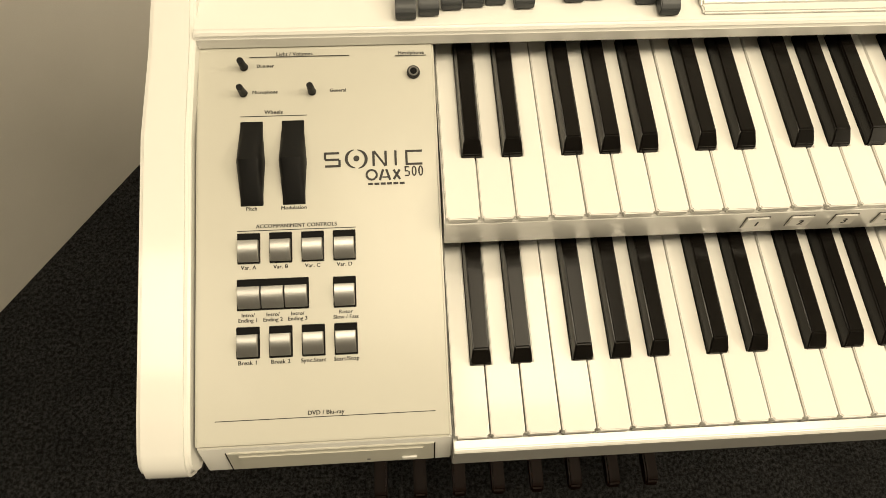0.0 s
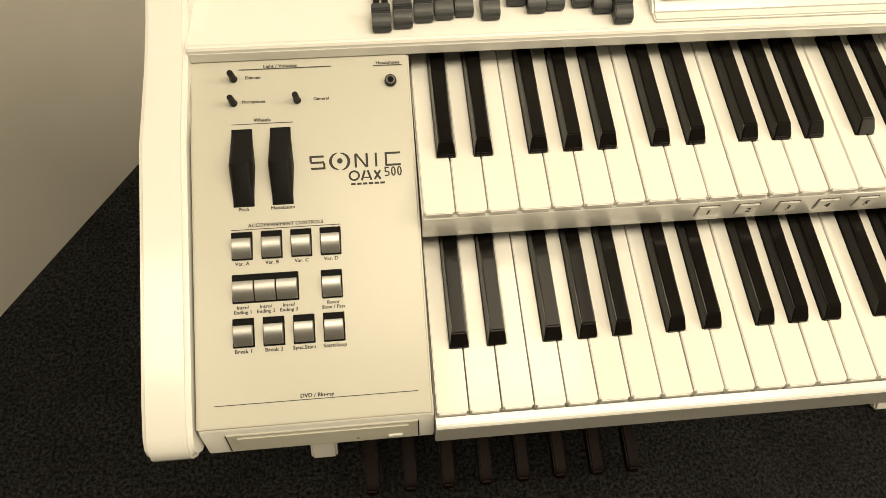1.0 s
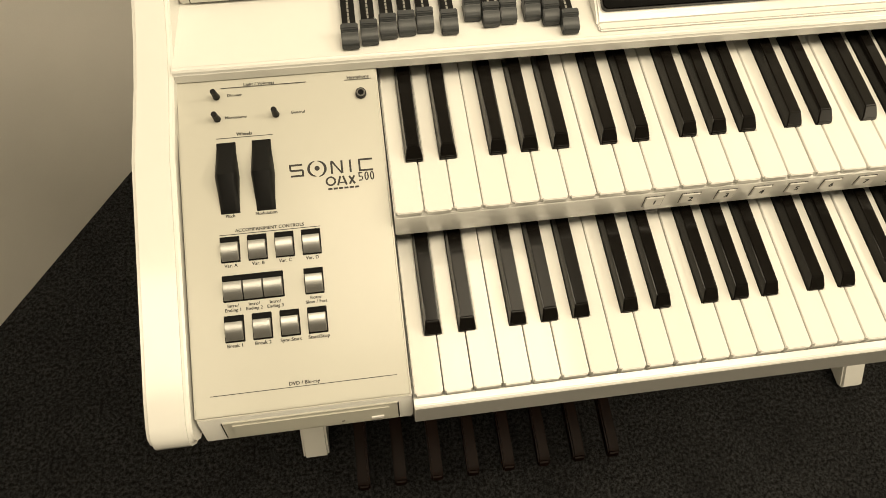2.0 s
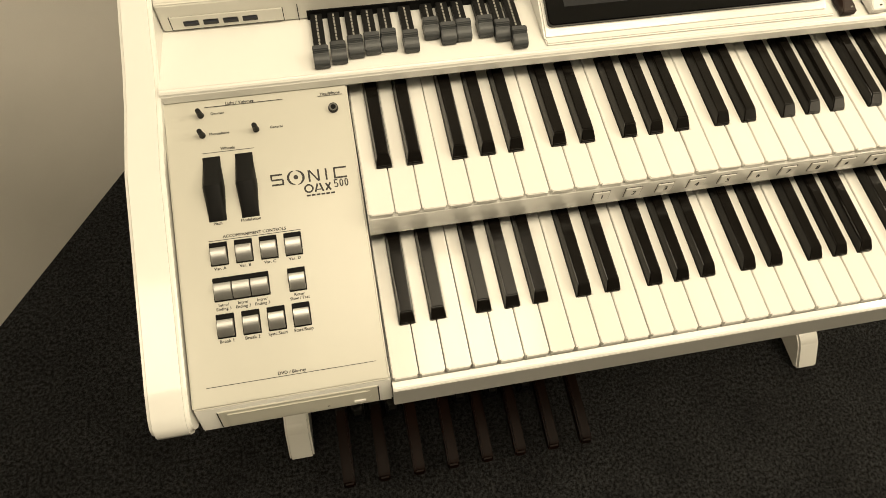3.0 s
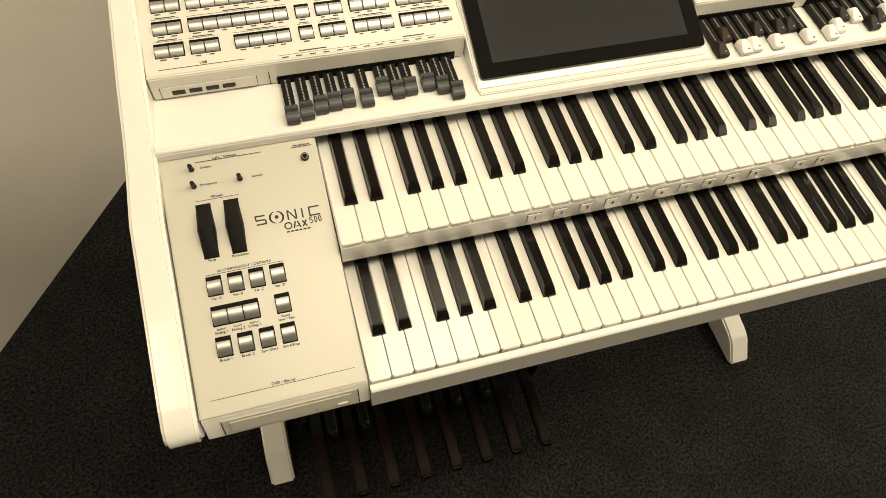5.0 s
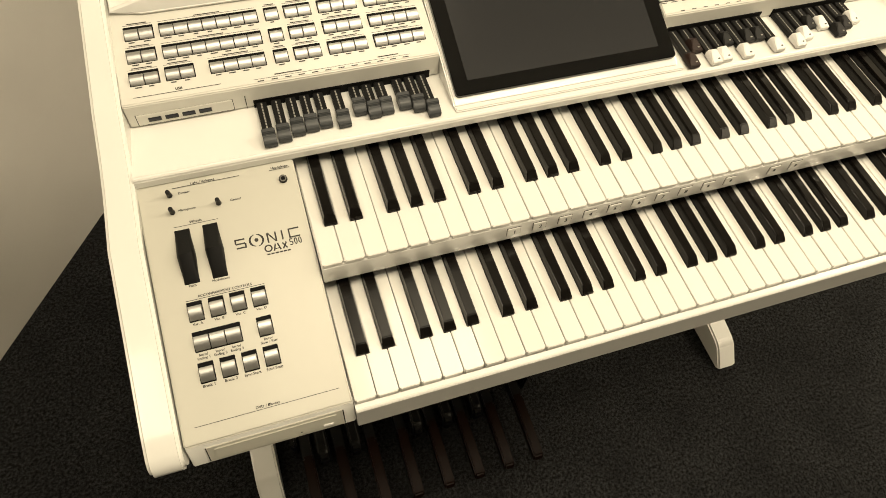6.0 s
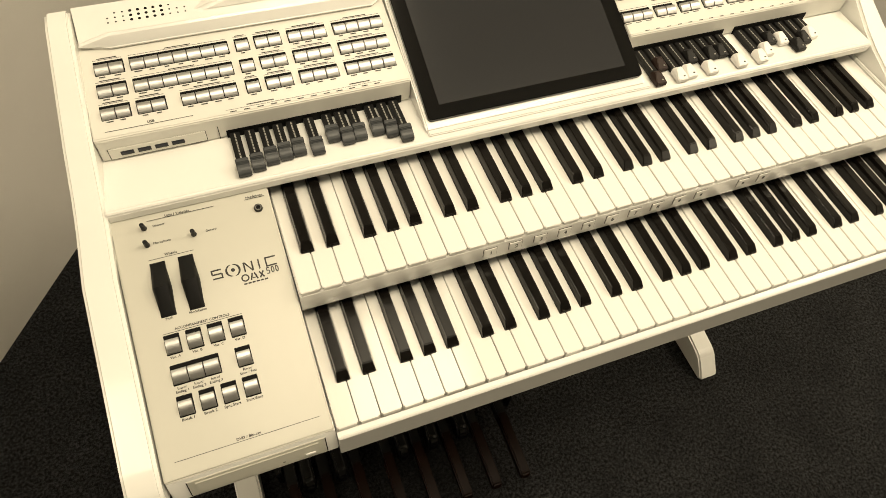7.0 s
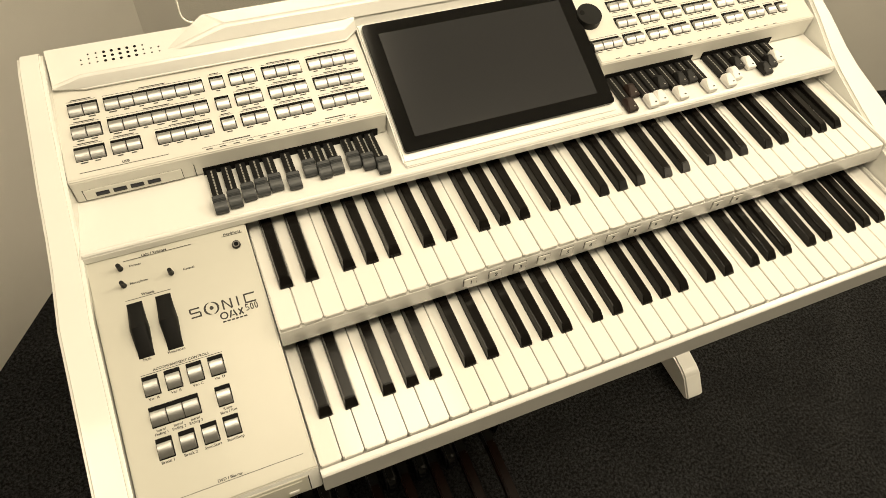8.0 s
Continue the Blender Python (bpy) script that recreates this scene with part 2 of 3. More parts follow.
def white_key(kind, deep):
    """One white key of the octave, 0 to 6, with the notches for its black neighbours; 7 has none."""
    w, g, y1, y2 = P, 0.00055, 0.0474, 0.15
    left = g if kind in (0, 3, 7) else BLACK_AT[kind] + HALF_BLACK + 0.0006
    right = w - g if kind in (2, 6, 7) else w + BLACK_AT[kind + 1] - HALF_BLACK - 0.0006
    pts = [(g, 0), (w - g, 0)]
    pts += [(w - g, y1), (right, y1), (right, y2)] if right < w - g - 1e-6 else [(w - g, y2)]
    pts += [(left, y2), (left, y1), (g, y1)] if left > g + 1e-6 else [(g, y2)]
    bm = bmesh.new()
    top = [bm.verts.new((x, y, 0)) for x, y in pts]
    f = bm.faces.new(top)
    low = bmesh.ops.extrude_face_region(bm, geom=[f])["geom"]
    bmesh.ops.translate(bm, vec=(0, 0, -deep), verts=[v for v in low if isinstance(v, bmesh.types.BMVert)])
    bmesh.ops.recalc_face_normals(bm, faces=bm.faces)
    rim = [e for e in bm.edges if all(abs(v.co.z) < 1e-6 for v in e.verts)]
    rim += [e for e in bm.edges if all(v.co.y < 1e-6 for v in e.verts) and abs(e.verts[0].co.x - e.verts[1].co.x) < 1e-6]
    corner = [e for e in rim if abs(e.verts[0].co.z - e.verts[1].co.z) > 1e-4]
    rim = [e for e in rim if e not in corner]
    bmesh.ops.bevel(bm, geom=corner, offset=0.0016, segments=3, affect="EDGES", clamp_overlap=True)
    rim = [e for e in bm.edges if all(abs(v.co.z) < 1e-6 for v in e.verts)]
    bmesh.ops.bevel(bm, geom=rim, offset=0.0008, segments=2, affect="EDGES", clamp_overlap=True)
    return mesh_of("white_key", bm, IVORY)


def black_key():
    bm = bmesh.new()
    a, b, h = HALF_BLACK, 0.0054, 0.0105
    low = [(-a, -0.0006, -0.004), (a, -0.0006, -0.004), (a, 0.1, -0.004), (-a, 0.1, -0.004)]
    lip = [(-a, 0, 0.0028), (a, 0, 0.0028), (a, 0.1, 0.0028), (-a, 0.1, 0.0028)]
    top = [(-b, 0.0085, h - 0.0006), (b, 0.0085, h - 0.0006), (b, 0.1, h), (-b, 0.1, h)]
    v = [bm.verts.new(p) for p in low + lip + top]
    bm.faces.new((v[3], v[2], v[1], v[0]))
    bm.faces.new(v[8:])
    for k in (0, 4):
        for i in range(4):
            j = (i + 1) % 4
            bm.faces.new((v[k + i], v[k + j], v[k + 4 + j], v[k + 4 + i]))
    bmesh.ops.recalc_face_normals(bm, faces=bm.faces)
    es = [e for e in bm.edges if max(p.co.z for p in e.verts) > 0]
    bmesh.ops.bevel(bm, geom=es, offset=0.0009, segments=2, affect="EDGES", clamp_overlap=True)
    return mesh_of("black_key", bm, EBONY)


WHITES = [white_key(k, 0.0112) for k in range(8)]
THIN = [white_key(k, 0.0045) for k in range(8)]
BLACK = black_key()
RNG = random.Random(4)


def manual(name, y, z, bed, whites):
    bed_ob = part(name, bed, LACQUER, organ)
    for i in range(36):
        kind = 7 if i == 35 else i % 7
        dz = RNG.uniform(-0.0003, 0.0002)
        part("white_key", whites[kind], None, bed_ob, m=pose(i * P, y + RNG.uniform(-0.0003, 0.0003), z + dz))
        if i < 35 and i % 7 in (0, 1, 3, 4, 5):
            part("black_key", BLACK, None, bed_ob, m=pose((i + 1) * P + BLACK_AT[i % 7 + 1], y + 0.0472, z + RNG.uniform(-0.0003, 0.0002)))
    return bed_ob


# lower manual with the front slip below its keys
bed = prism(bmesh.new(), [(-0.0085, 0.7150), (0.2, 0.7150), (0.2, 0.7480), (0.0013, 0.7480), (0.0013, 0.7560), (-0.0044, 0.7555), (-0.0066, 0.7535)], -0.0005, 0.8525, 0.0006)
lower = manual("lower_manual", YL, ZL, bed, WHITES)
# upper manual with the sloping rail that carries the pistons
bed = prism(bmesh.new(), [(0.1302, 0.7865), (0.1312, 0.7845), (0.2990, 0.7845), (0.2990, 0.8115), (0.1355, 0.8115), (0.1330, 0.8095)], -0.0005, 0.8525, 0.0007)
upper = manual("upper_manual", YU, ZU, bed, THIN)
# black strip along the dark line below the piston rail
part("dark_gap_strip", box(bmesh.new(), 0.0, 0.846, 0.1335, 0.150, 0.7792, 0.7850, 0.0006), GAP_BLACK, upper)
rail_a = math.degrees(math.atan2(0.026, 0.0025))
piston_mesh = None
for k in range(13):
    if k == 10:
        continue
    m = pose(0.2165 + 0.0317 * k, 0.1318, 0.7985, rail_a)
    if piston_mesh is None:
        bm = box(bmesh.new(), -0.0080, 0.0080, -0.0060, 0.0060, -0.001, 0.0014, 0.0005)
        piston_mesh = mesh_of("piston", bm, PISTON)
        gap_mesh = mesh_of("piston_gap", box(bmesh.new(), -0.0085, 0.0085, -0.0065, 0.0065, -0.001, 0.0005), GREY_INK)
    part("piston_gap", gap_mesh, None, upper, m=m)
    part("piston", piston_mesh, None, upper, m=m)
    if k < 8:
        lettering(str(k + 1), 0.0078, upper, m @ pose(0.001, -0.001, 0.0015), name="numeral")
    else:
        part("numeral", box(bmesh.new(), -0.0012, 0.0018, -0.0022, 0.0016, 0.0014, 0.0016), INK, upper, m=m)

# ---- left control panel ----
SLOPE = 16.3
PAN = pose(0.0002, 0.0025, 0.7610, SLOPE) @ Matrix.Diagonal((0.978, 0.967, 1, 1))
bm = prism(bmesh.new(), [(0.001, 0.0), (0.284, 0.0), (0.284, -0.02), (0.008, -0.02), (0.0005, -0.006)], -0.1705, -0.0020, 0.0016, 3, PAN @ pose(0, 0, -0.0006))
control = part("control_panel", bm, SHADED_WHITE, organ, "white lacquered sloping panel with printed legends")


part("panel_overlay", rounded_plate(-0.1690, -0.0050, 0.0030, 0.2395, -0.0030, 0.0, 0.0060, 0.0005, PAN), SHADED_WHITE, control)


def on_panel(x, s, up=0.0, turn=0.0):
    return PAN @ pose(x, s, up, 0, 0, turn)


def legend(text, x, s, size=0.0038):
    lettering(text, size, control, on_panel(x, s, 0.0002 if s < 0.2395 else -0.0004))


def rule(x0, x1, s, parent=None, frame_m=None, wide=0.0005):
    part("printed_line", box(bmesh.new(), x0, x1, s - wide / 2, s + wide / 2, 0.0001, 0.0003, 0, frame_m or PAN), INK, parent or control)


rule(-0.133, -0.0625, 0.2727)
rule(-0.030, -0.0075, 0.2715)
rule(-0.1395, -0.0935, 0.2285)
rule(-0.142, -0.0615, 0.1462)
rule(-0.157, -0.012, 0.0185)
for text, x, s, size in (("Light / Volumes", -0.1015, 0.2748, 0.0039), ("Dimmer", -0.1222, 0.2661, 0.0035), ("Microphone", -0.1225, 0.2465, 0.0035),
                         ("General", -0.0713, 0.2466, 0.0035), ("Headphone", -0.0185, 0.2738, 0.0039), ("Wheels", -0.1165, 0.2312, 0.0040),
                         ("Pitch", -0.1322, 0.1616, 0.0037), ("Modulation", -0.1034, 0.1616, 0.0037), ("ACCOMPANIMENT CONTROLS", -0.1018, 0.1490, 0.0038),
                         ("Intro/\nEnding 1", -0.1350, 0.0862, 0.0037), ("Intro/\nEnding 2", -0.1185, 0.0862, 0.0037), ("Intro/\nEnding 3", -0.1020, 0.0862, 0.0037),
                         ("Rotor\nSlow / Fast", -0.0697, 0.0860, 0.0037), ("Break 1", -0.1353, 0.0560, 0.0040), ("Break 2", -0.1137, 0.0560, 0.0040),
                         ("Sync.Start", -0.0920, 0.0560, 0.0040), ("Start/Stop", -0.0699, 0.0560, 0.0040), ("DVD / Blu-ray", -0.0845, 0.0212, 0.0040)):
    legend(text, x, s, size)
for k in range(4):
    legend("Var. " + "ABCD"[k], -0.1345 + k * 0.0216, 0.1205, 0.0038)


def rocker(w, d):
    """The silver cap of a push button: a curved top that falls away to the front and back."""
    bm = bmesh.new()
    n = 12
    prof = [(-d / 2, -0.002)] + [(-d / 2 + d * i / n, 0.0008 + 0.0034 * math.sin(math.pi * (0.02 + 0.66 * i / n))) for i in range(n + 1)] + [(d / 2, -0.002)]
    return prism(bm, prof, -w / 2, w / 2, 0.0003, 1)


def button_group(x, s_top, count, parent, plane, w=0.0145, d=0.0217, cap_d=0.0150):
    """A black recess with silver push buttons side by side; x is its left end, s_top its far edge."""
    part("button_recess", box(bmesh.new(), x, x + w * count + 0.0012, s_top - d, s_top, -0.004, 0.0004, 0.0004, plane), SLOT, parent)
    cap = CAPS.setdefault((w, cap_d), None) or mesh_of("button", rocker(w - 0.0009, cap_d), SILVER)
    CAPS[(w, cap_d)] = cap
    for i in range(count):
        part("button", cap, None, parent, m=plane @ pose(x + 0.0006 + w * (i + 0.5), s_top - d + (0.0014 if d > 0.02 else 0.0006) + cap_d / 2, 0.0003))


CAPS = {}
for k in range(4):
    button_group(-0.1422 + k * 0.0216, 0.1447, 1, control, PAN)
    button_group(-0.1430 + k * 0.0217, 0.0803, 1, control, PAN)
button_group(-0.1425, 0.1127, 3, control, PAN, w=0.0157)
button_group(-0.0780, 0.1122, 1, control, PAN)


def wheel():
    """The part of a control wheel that stands out of its slot."""
    bm = bmesh.new()
    n, half = 14, 0.0298
    rows = []
    for i in range(n + 1):
        q = -1 + 2 * i / n
        y, h = half * q, 0.0005 + 0.0120 * (1 - abs(q)) ** 0.9
        w = 0.0072 + 0.0018 * (1 - abs(q))
        rows.append([bm.verts.new(p) for p in ((-w - 0.0002, y, -0.002), (-w, y, h * 0.55), (-w + 0.002, y, h * 0.92), (-w + 0.0034, y, h), (w - 0.0034, y, h), (w - 0.002, y, h * 0.92), (w, y, h * 0.55), (w + 0.0002, y, -0.002))])
    for a, b in zip(rows, rows[1:]):
        for i in range(7):
            bm.faces.new((a[i], a[i + 1], b[i + 1], b[i]))
    for r in (rows[0], rows[-1]):
        bm.faces.new(r)
    bmesh.ops.recalc_face_normals(bm, faces=bm.faces)
    return bm


wheel_mesh = mesh_of("control_wheel", wheel(), RUBBER)
for x, s in ((-0.1319, 0.1941), (-0.1032, 0.1943)):
    part("wheel_slot", box(bmesh.new(), x - 0.0078, x + 0.0078, s - 0.0305, s + 0.0305, -0.006, 0.0004, 0.0003, PAN), SLOT, control)
    part("control_wheel", wheel_mesh, None, control, m=on_panel(x, s))

for x, s in ((-0.1370, 0.2655), (-0.1375, 0.2460), (-0.0895, 0.2460)):
    bm = drum(bmesh.new(), 0.0030, 0.0028, 0, 0.0012)
    drum(bm, 0.0027, 0.0023, 0.0012, 0.0115)
    part("rotary_knob", bm, RUBBER, control, m=on_panel(x, s))
bm = drum(bmesh.new(), 0.0047, 0.0044, 0, 0.0028, n=32)
jack = part("headphone_socket", bm, RUBBER, control, m=on_panel(-0.0172, 0.2583))
ring = bmesh.new()
n = 28
ringv = [[ring.verts.new((r * math.cos(2 * math.pi * i / n), r * math.sin(2 * math.pi * i / n), h)) for i in range(n)] for r, h in ((0.0038, 0.0027), (0.0035, 0.0034), (0.0026, 0.0034), (0.0024, 0.0030))]
for a, b in zip(ringv, ringv[1:]):
    for i in range(n):
        ring.faces.new((a[i], a[(i + 1) % n], b[(i + 1) % n], b[i]))
part("socket_ring", ring, STEEL, control, m=on_panel(-0.0172, 0.2583))
part("socket_hole", drum(bmesh.new(), 0.0024, 0.0024, 0.0026, 0.0031), SLOT, control, m=on_panel(-0.0172, 0.2583))


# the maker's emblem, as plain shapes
def bars(items, parent, plane, mat=None, name="emblem_shape"):
    if name == "emblem_shape":
        for x0, x1, s0, s1 in items:
            part(name, box(bmesh.new(), x0, x1, s0, s1, 0.0001, 0.0003, 0, plane), INK, parent)
        return
    bm = bmesh.new()
    for x0, x1, s0, s1 in items:
        box(bm, x0, x1, s0, s1, 0.0001, 0.0003, 0, plane)
    ob = part(name, bm, mat or (GREY_INK if name == "printed_legend" else INK), parent)
    if name == "printed_legend":
        ob["kind"] = "stuff"


def open_ring(x, s, r, width, a0, a1, plane, parent):
    bm = bmesh.new()
    k = 20
    vs = []
    for i in range(k + 1):
        a = radians(a0 + (a1 - a0) * i / k)
        t = width * (0.25 + 0.75 * math.sin(math.pi * i / k))
        vs.append([bm.verts.new((x + q * math.cos(a), s + q * math.sin(a), 0.0003)) for q in (r - t / 2, r + t / 2)])
    for a, b in zip(vs, vs[1:]):
        bm.faces.new((a[0], a[1], b[1], b[0]))
    bmesh.ops.transform(bm, matrix=plane, verts=bm.verts)
    part("emblem_shape", bm, INK, parent)


def oval(x, s, rx, ry, width):
    """A closed printed ring, rx by ry to its outer rim."""
    bm = bmesh.new()
    k = 24
    vs = [[bm.verts.new((x + (rx - d) * math.cos(2 * math.pi * i / k), s + (ry - d) * math.sin(2 * math.pi * i / k), 0.0003)) for d in (width, 0)] for i in range(k)]
    for i in range(k):
        a, b = vs[i], vs[(i + 1) % k]
        bm.faces.new((a[0], a[1], b[1], b[0]))
    bmesh.ops.transform(bm, matrix=PAN, verts=bm.verts)
    part("emblem_shape", bm, INK, control)


S0, S1, T = 0.1895, 0.2005, 0.0016
bars([(-0.0815, -0.0715, S1 - T, S1), (-0.0815, -0.0715, 0.1942, 0.1958), (-0.0815, -0.0715, S0, S0 + T), (-0.0822, -0.0806, 0.1953, S1), (-0.0722, -0.0706, S0, 0.1947)], control, PAN)
bars([(-0.0485, -0.0468, S0, S1), (-0.0400, -0.0383, S0, S1), (-0.0330, -0.0314, S0, S1)], control, PAN)
bars([(-0.0240, -0.0135, S1 - T, S1), (-0.0240, -0.0135, S0, S0 + T), (-0.0254, -0.0238, S0, S1)], control, PAN)
part("emblem_shape", box(bmesh.new(), -0.0007, 0.0007, -0.0068, 0.0068, 0.0001, 0.0003, 0, on_panel(-0.0434, 0.195, 0, 35)), INK, control)
open_ring(-0.0600, 0.1953, 0.0066, 0.0022, 100, 265, PAN, control)
open_ring(-0.0596, 0.1949, 0.0068, 0.0022, -80, 85, PAN, control)
part("emblem_dot", drum(bmesh.new(), 0.0021, 0.0021, 0.0001, 0.0003), INK, control, m=on_panel(-0.0596, 0.1955))
oval(-0.0493, 0.1832, 0.0043, 0.0042, 0.0015)
for x, a in ((-0.0425, -18), (-0.0378, 18), (-0.0318, 32), (-0.0318, -32)):
    part("emblem_shape", box(bmesh.new(), -0.0008, 0.0008, -0.0041, 0.0041, 0.0001, 0.0003, 0, on_panel(x, 0.183, 0, a)), INK, control)
bars([(-0.0420, -0.0382, 0.1808, 0.1818)], control, PAN)
bars([(-0.0262, -0.0229, 0.1877, 0.1888), (-0.0262, -0.0252, 0.1852, 0.1885), (-0.0262, -0.0236, 0.1848, 0.1857), (-0.0236, -0.0226, 0.1823, 0.1851), (-0.0262, -0.0233, 0.1814, 0.1824)], control, PAN)
oval(-0.0196, 0.1851, 0.0018, 0.0038, 0.0011)
oval(-0.0150, 0.1851, 0.0018, 0.0038, 0.0011)
bars([(-0.0520 + 0.0044 * k, -0.0520 + 0.0044 * k + 0.0034, 0.1758, 0.1774) for k in range(6)], control, PAN)

# disc drive below the front edge of the panel
front = part("front_fascia", prism(bmesh.new(), [(-0.0055, 0.7265), (0.02, 0.7265), (0.02, 0.7575), (0.0045, 0.7575), (0.0030, 0.7555)], -0.1660, -0.0012, 0.001), LACQUER, organ)
DR = pose(0.0002, -0.0014, 0.7412, 73) @ Matrix.Diagonal((0.975, 1, 1, 1))
part("drive_bay", box(bmesh.new(), -0.1532, -0.0128, -0.0118, 0.0112, -0.003, 0.0008, 0.0002, DR), SLOT, front)
drive = part("disc_drive", box(bmesh.new(), -0.1525, -0.0135, -0.0120, 0.0117, -0.002, 0.0010, 0.0004, DR), SHADED_WHITE, organ, "closed white disc drive tray")
part("tray_front", box(bmesh.new(), -0.1455, -0.0205, -0.0088, 0.0085, 0.0004, 0.0020, 0.0007, DR), SHADED_WHITE, drive)
part("eject_button", box(bmesh.new(), -0.0360, -0.0255, -0.0062, -0.0030, 0.0016, 0.0030, 0.0005, DR), CAP_WHITE, drive)
part("status_light", box(bmesh.new(), -0.0600, -0.0575, -0.0055, -0.0042, 0.0016, 0.0023, 0.0002, DR), STEEL, drive)

# ---- ledge with its rounded lip, behind the upper manual ----
bm = prism(bmesh.new(), [(0.262, 0.8365), (0.262, 0.8475), (0.2655, 0.8510), (0.36, 0.8520), (0.36, 0.8325), (0.272, 0.8330)], -0.1655, 0.8500, 0.0014, 3)
ledge = part("slider_ledge", bm, LACQUER, organ)
# black strip along the dark line below the lip
part("dark_gap_strip", box(bmesh.new(), 0.0, 0.8385, 0.2675, 0.274, 0.8307, 0.8345, 0.0004), GAP_BLACK, ledge)

# ---- left button panel ----
BP = pose(0, 0.3318, 0.8838, 15)
bm = prism(bmesh.new(), [(0.333, 0.8525), (0.333, 0.8825), (0.3345, 0.8844), (0.4535, 0.9163), (0.4535, 0.8525)], -0.1590, 0.187, 0.0012, 2)
left_unit = part("button_panel", bm, PANEL, organ, "white panel with rows of silver push buttons")
ROWS_S = (0.0948, 0.0673, 0.0404)
W, D, C = 0.0146, 0.0175, 0.0114
for row, groups in ((0, ((-0.1440, 2), (-0.1078, 7), (0.0048, 1), (0.0264, 2), (0.0643, 3), (0.1174, 4))),
                    (1, ((-0.1455, 2), (-0.1088, 7), (0.0044, 1), (0.0264, 2), (0.0643, 3), (0.1172, 4))),
                    (2, ((-0.1470, 2), (-0.1107, 2), (-0.0648, 4), (0.0041, 1), (0.0261, 2), (0.0642, 3), (0.1171, 4)))):
    for x, count in groups:
        w = (0.0149 if count == 7 else 0.0147)
        button_group(x, ROWS_S[row], count, left_unit, BP, w=w, d=D, cap_d=C)
        s = ROWS_S[row] - D - 0.0018
        RNG2 = random.Random(int(x * 1e5) + row)
        bars([(x + w * i + 0.003 + RNG2.uniform(0, 0.002), x + w * (i + 1) - 0.003 - RNG2.uniform(0, 0.003), s - 0.0009, s + 0.0004) for i in range(count)], left_unit, BP, name="printed_legend")
        if row != 1 or count > 1:
            bars([(x, x + w * count, ROWS_S[row] + 0.0018, ROWS_S[row] + 0.0021)], left_unit, BP, name="printed_line")
            mid = x + w * count / 2
            q = min(w * count * 0.35, 0.014)
            bars([(mid - q, mid + q, ROWS_S[row] + 0.0031, ROWS_S[row] + 0.0041)], left_unit, BP, name="printed_legend")
lettering("USB", 0.0042, left_unit, BP @ pose(-0.100, 0.0125, 0.0002))
rule(-0.146, -0.057, 0.0096, left_unit, BP)
for k in range(12):
    x = -0.019 + 0.0148 * k
    bars([(x, x + 0.007, 0.0045, 0.0056), (x - 0.004, x + 0.010, 0.0075, 0.0078)], left_unit, BP, name="printed_legend")
bars([(0.0, 0.030, 0.0098, 0.0110), (0.116, 0.140, 0.0098, 0.0110)], left_unit, BP, name="printed_legend")
# ports in the front face
FACE = pose(0, 0.333, 0.8525, 90)
# black sheet behind the port plate, drawn as its thin shadow line
part("plate_shadow", box(bmesh.new(), -0.1508, -0.0494, 0.0013, 0.0168, -0.0004, 0.0004, 0, FACE), SLOT, left_unit)
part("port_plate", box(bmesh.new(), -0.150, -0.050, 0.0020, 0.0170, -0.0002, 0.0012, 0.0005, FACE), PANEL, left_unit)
part("panel_joint", box(bmesh.new(), -0.0365, -0.0358, 0.0, 0.0185, -0.0002, 0.0006, 0, FACE), SLOT, left_unit)
for x in (-0.139, -0.1215, -0.104, -0.0865):
    part("port", box(bmesh.new(), x, x + 0.0135, 0.0060, 0.0118, 0.0008, 0.0018, 0.0003, FACE), PORT, left_unit)
    part("port_tongue", box(bmesh.new(), x + 0.0012, x + 0.0123, 0.0088, 0.0108, 0.0015, 0.0021, 0.0002, FACE), BLUE, left_unit)

# ---- right button panel ----
bm = prism(bmesh.new(), [(0.333, 0.8525), (0.333, 0.8825), (0.3345, 0.8844), (0.4535, 0.9163), (0.4535, 0.8525)], 0.4837, 0.8470, 0.0012, 2)
right_unit = part("button_panel", bm, PANEL, organ, "white panel with a black dial and silver push buttons")
for row in range(3):
    for x, count in ((0.4765, 3), (0.5255, 2), (0.5613, 2), (0.5972, 2), (0.6327, 3), (0.6853, 2), (0.7225, 2), (0.758, 1), (0.777, 1)):
        if row and x < 0.52:
            continue
        xx = x + 0.0055 + 0.035 * (x - 0.49)
        button_group(xx, (0.038, 0.0655, 0.093)[row], count, right_unit, BP, w=0.0148, d=D, cap_d=C)
        bars([(xx, xx + 0.0148 * count, (0.038, 0.0655, 0.093)[row] + 0.0018, (0.038, 0.0655, 0.093)[row] + 0.0022)], right_unit, BP, name="printed_line")
        bars([(xx + 0.0148 * i + 0.003, xx + 0.0148 * i + 0.0115, (0.038, 0.0655, 0.093)[row] - D - 0.0024, (0.038, 0.0655, 0.093)[row] - D - 0.0014) for i in range(count)], right_unit, BP, name="printed_legend")
for k in range(17):
    x = 0.507 + 0.0165 * k
    bars([(x, x + 0.006, 0.0040, 0.0050)], right_unit, BP, name="printed_legend")
bm = drum(bmesh.new(), 0.0180, 0.0172, 0, 0.010, n=40)
dial = part("data_dial", bm, RUBBER, right_unit, "large black round dial", m=BP @ pose(0.4950, 0.0725, 0))
part("finger_dimple", drum(bmesh.new(), 0.0035, 0.0035, 0.0095, 0.0104), SLOT, right_unit, m=BP @ pose(0.4853, 0.0765, 0))


